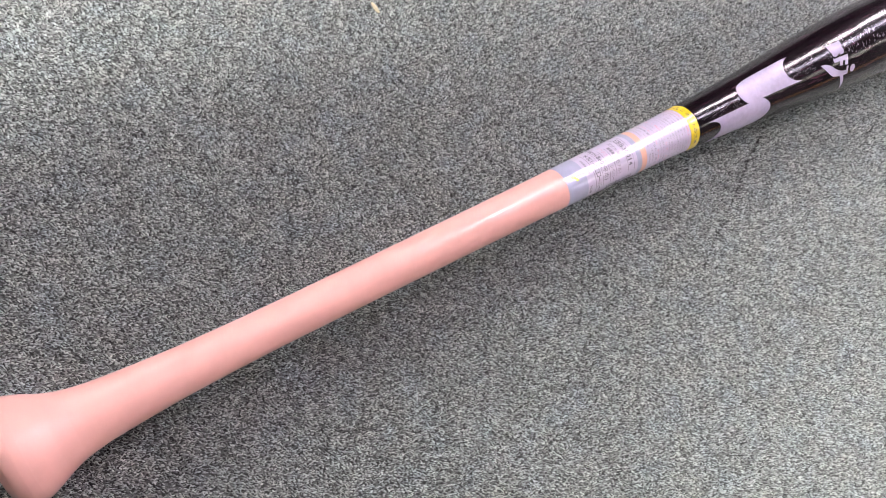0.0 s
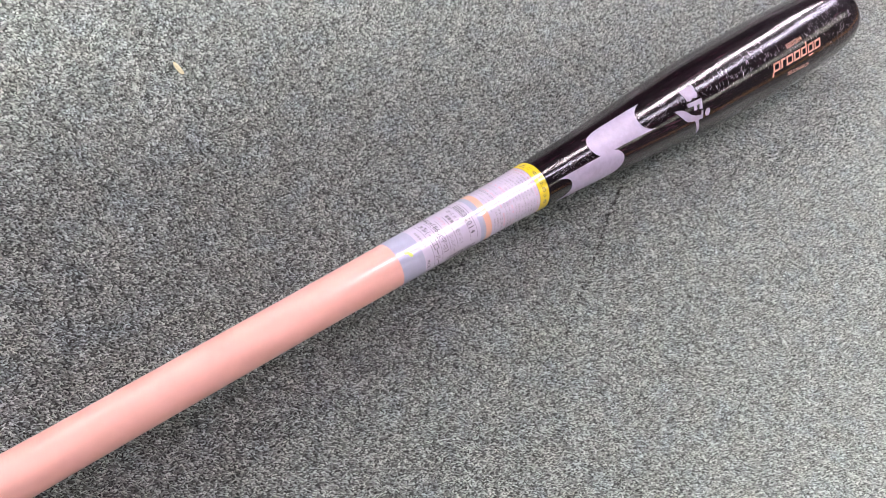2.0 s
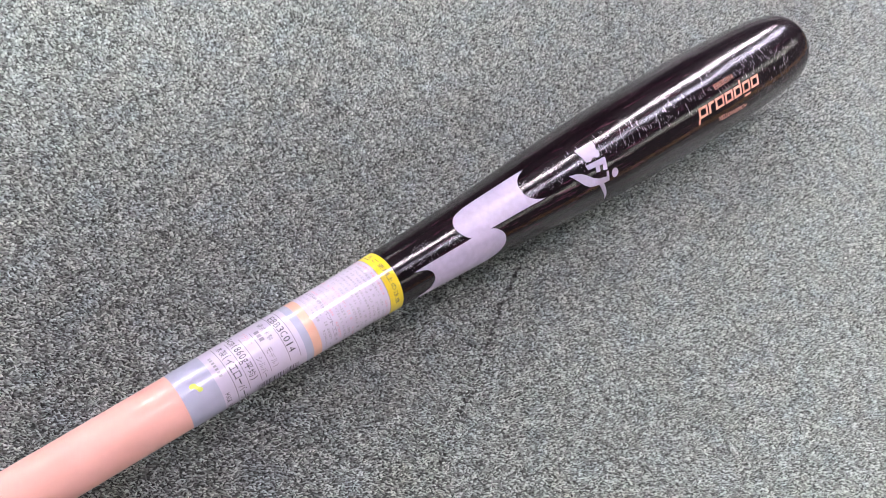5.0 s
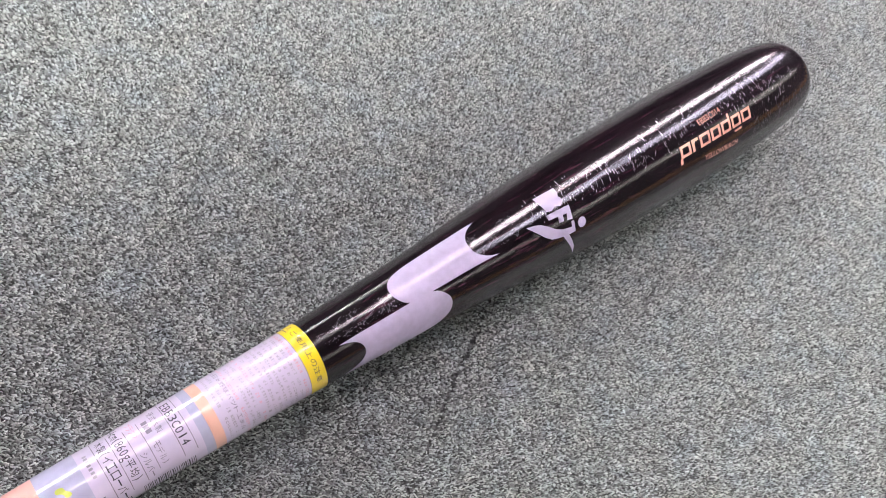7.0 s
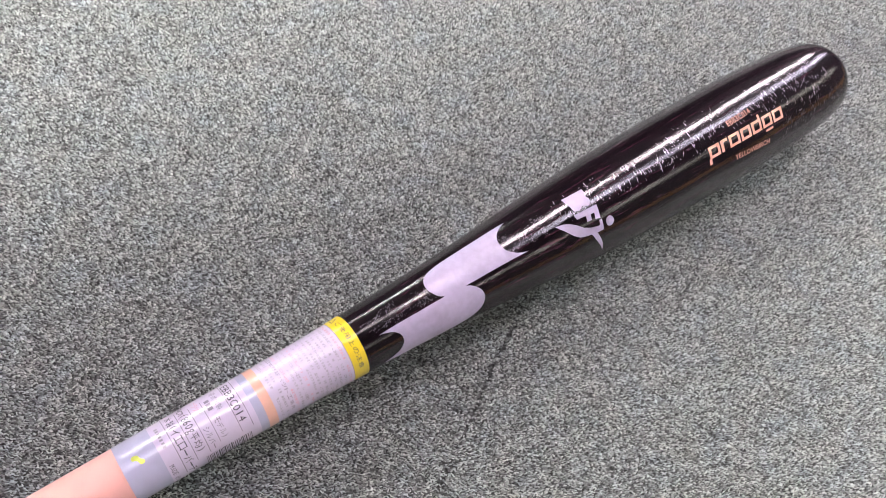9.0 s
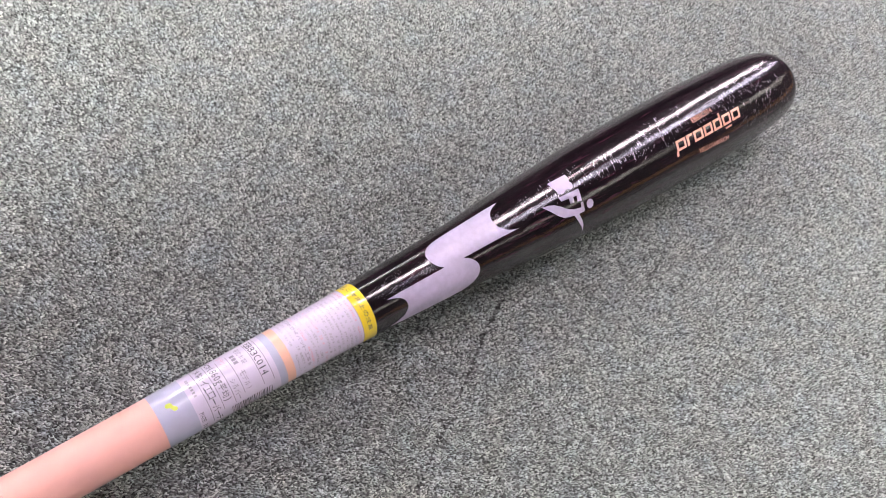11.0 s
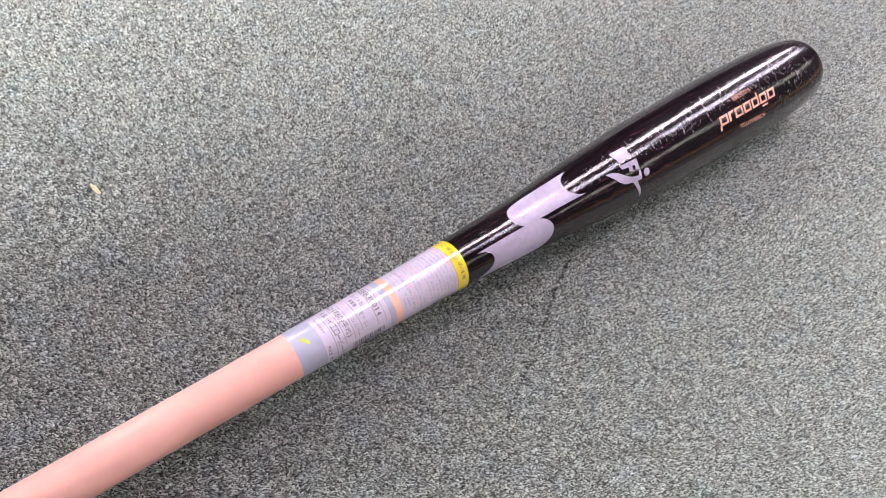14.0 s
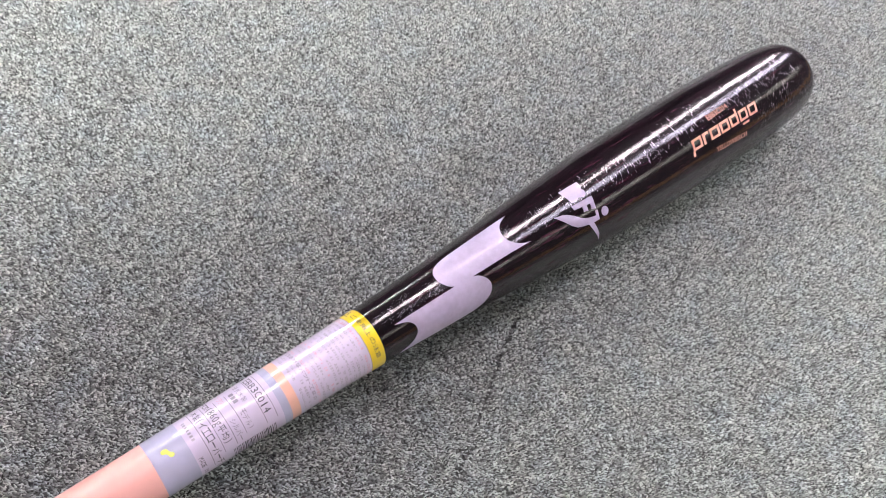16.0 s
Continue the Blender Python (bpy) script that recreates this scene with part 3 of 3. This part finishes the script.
# ---- the carpet's pile ----
def carpet_pile(along, across):
    """Short rounded yarn loops lying mostly one way, thinned along the joint between two carpet tiles."""
    g = np.random.default_rng(3)
    turn = radians(-35)
    reach = 0.85
    nu, nv = int(2 * reach / along), int(2 * reach / across)
    pu, pv = np.meshgrid(np.arange(nu), np.arange(nv))
    n = nu * nv
    pu = -reach + (pu.ravel() + g.uniform(-0.32, 0.32, n) + g.random(nv).repeat(nu)) * along
    pv = -reach + (pv.ravel() + g.uniform(-0.42, 0.42, n)) * across
    pv = pv + 0.0009 * np.sin(pu * 410) + 0.0013 * np.sin(pu * 151 + 1.0)
    px = 0.55 + pu * math.cos(turn) - pv * math.sin(turn)
    py = pu * math.sin(turn) + pv * math.cos(turn)
    hull = np.array(HULL)
    inside = np.ones(len(px), bool)
    for p, q in zip(hull, np.roll(hull, -1, axis=0)):
        inside &= (q[0] - p[0]) * (py - p[1]) - (q[1] - p[1]) * (px - p[0]) < 0
    px, py = px[inside], py[inside]
    # the joint
    jx, jy, da = 0.505, -0.036, radians(29.5)
    off = -(px - jx) * math.sin(da) + (py - jy) * math.cos(da)
    run = (px - jx) * math.cos(da) + (py - jy) * math.sin(da)
    off = off + 0.0004 * np.sin(run * 90) + 0.0002 * np.sin(run * 310)
    keep = (np.abs(off) > 0.0012) | (g.random(len(px)) < 0.27 + 0.45 * np.clip(np.abs(run) / 0.16, 0, 1))
    px, py = px[keep], py[keep]
    n = len(px)
    a = turn + g.normal(0, 0.50, n)
    ln, wd = g.uniform(0.40, 0.62, n) * along, g.uniform(0.31, 0.43, n) * across
    tall = g.uniform(0.0014, 0.0034, n)
    lean = g.normal(0, 0.00018, (n, 2))
    tip = g.normal(0, 0.00018, (n, 2))
    ca, sa = np.cos(a), np.sin(a)
    base = -0.0016
    verts = np.empty((n, 6, 3))
    for k, (i, j) in enumerate(((-1, -1), (1, -1), (1, 1), (-1, 1))):
        verts[:, k, 0] = px + i * ln * ca - j * wd * sa
        verts[:, k, 1] = py + i * ln * sa + j * wd * ca
        verts[:, k, 2] = base
    for k, i in ((4, -1), (5, 1)):
        verts[:, k, 0] = px + 0.50 * i * ln * ca + lean[:, 0]
        verts[:, k, 1] = py + 0.50 * i * ln * sa + lean[:, 1]
        verts[:, k, 2] = -0.0030 + tall + i * tip[:, 0]
    pattern = np.array([0, 1, 5, 4, 2, 3, 4, 5, 1, 2, 5, 3, 0, 4])
    loops = (np.arange(n)[:, None] * 6 + pattern[None, :]).ravel().astype(np.int32)
    starts = (np.arange(n)[:, None] * 14 + np.array([0, 4, 8, 11])[None, :]).ravel().astype(np.int32)
    me = bpy.data.meshes.new("carpet_pile")
    me.vertices.add(n * 6)
    me.vertices.foreach_set("co", verts.ravel())
    me.loops.add(len(loops))
    me.loops.foreach_set("vertex_index", loops)
    me.polygons.add(n * 4)
    me.polygons.foreach_set("loop_start", starts)
    me.polygons.foreach_set("use_smooth", np.ones(n * 4, dtype=bool))
    me.update()
    me.materials.append(YARN)
    ob = new("carpet_pile", me)
    return tagged(ob, "short grey flecked loop pile of the carpet tiles", "carpet pile", kind="stuff")


carpet_pile(0.00145, 0.00073)
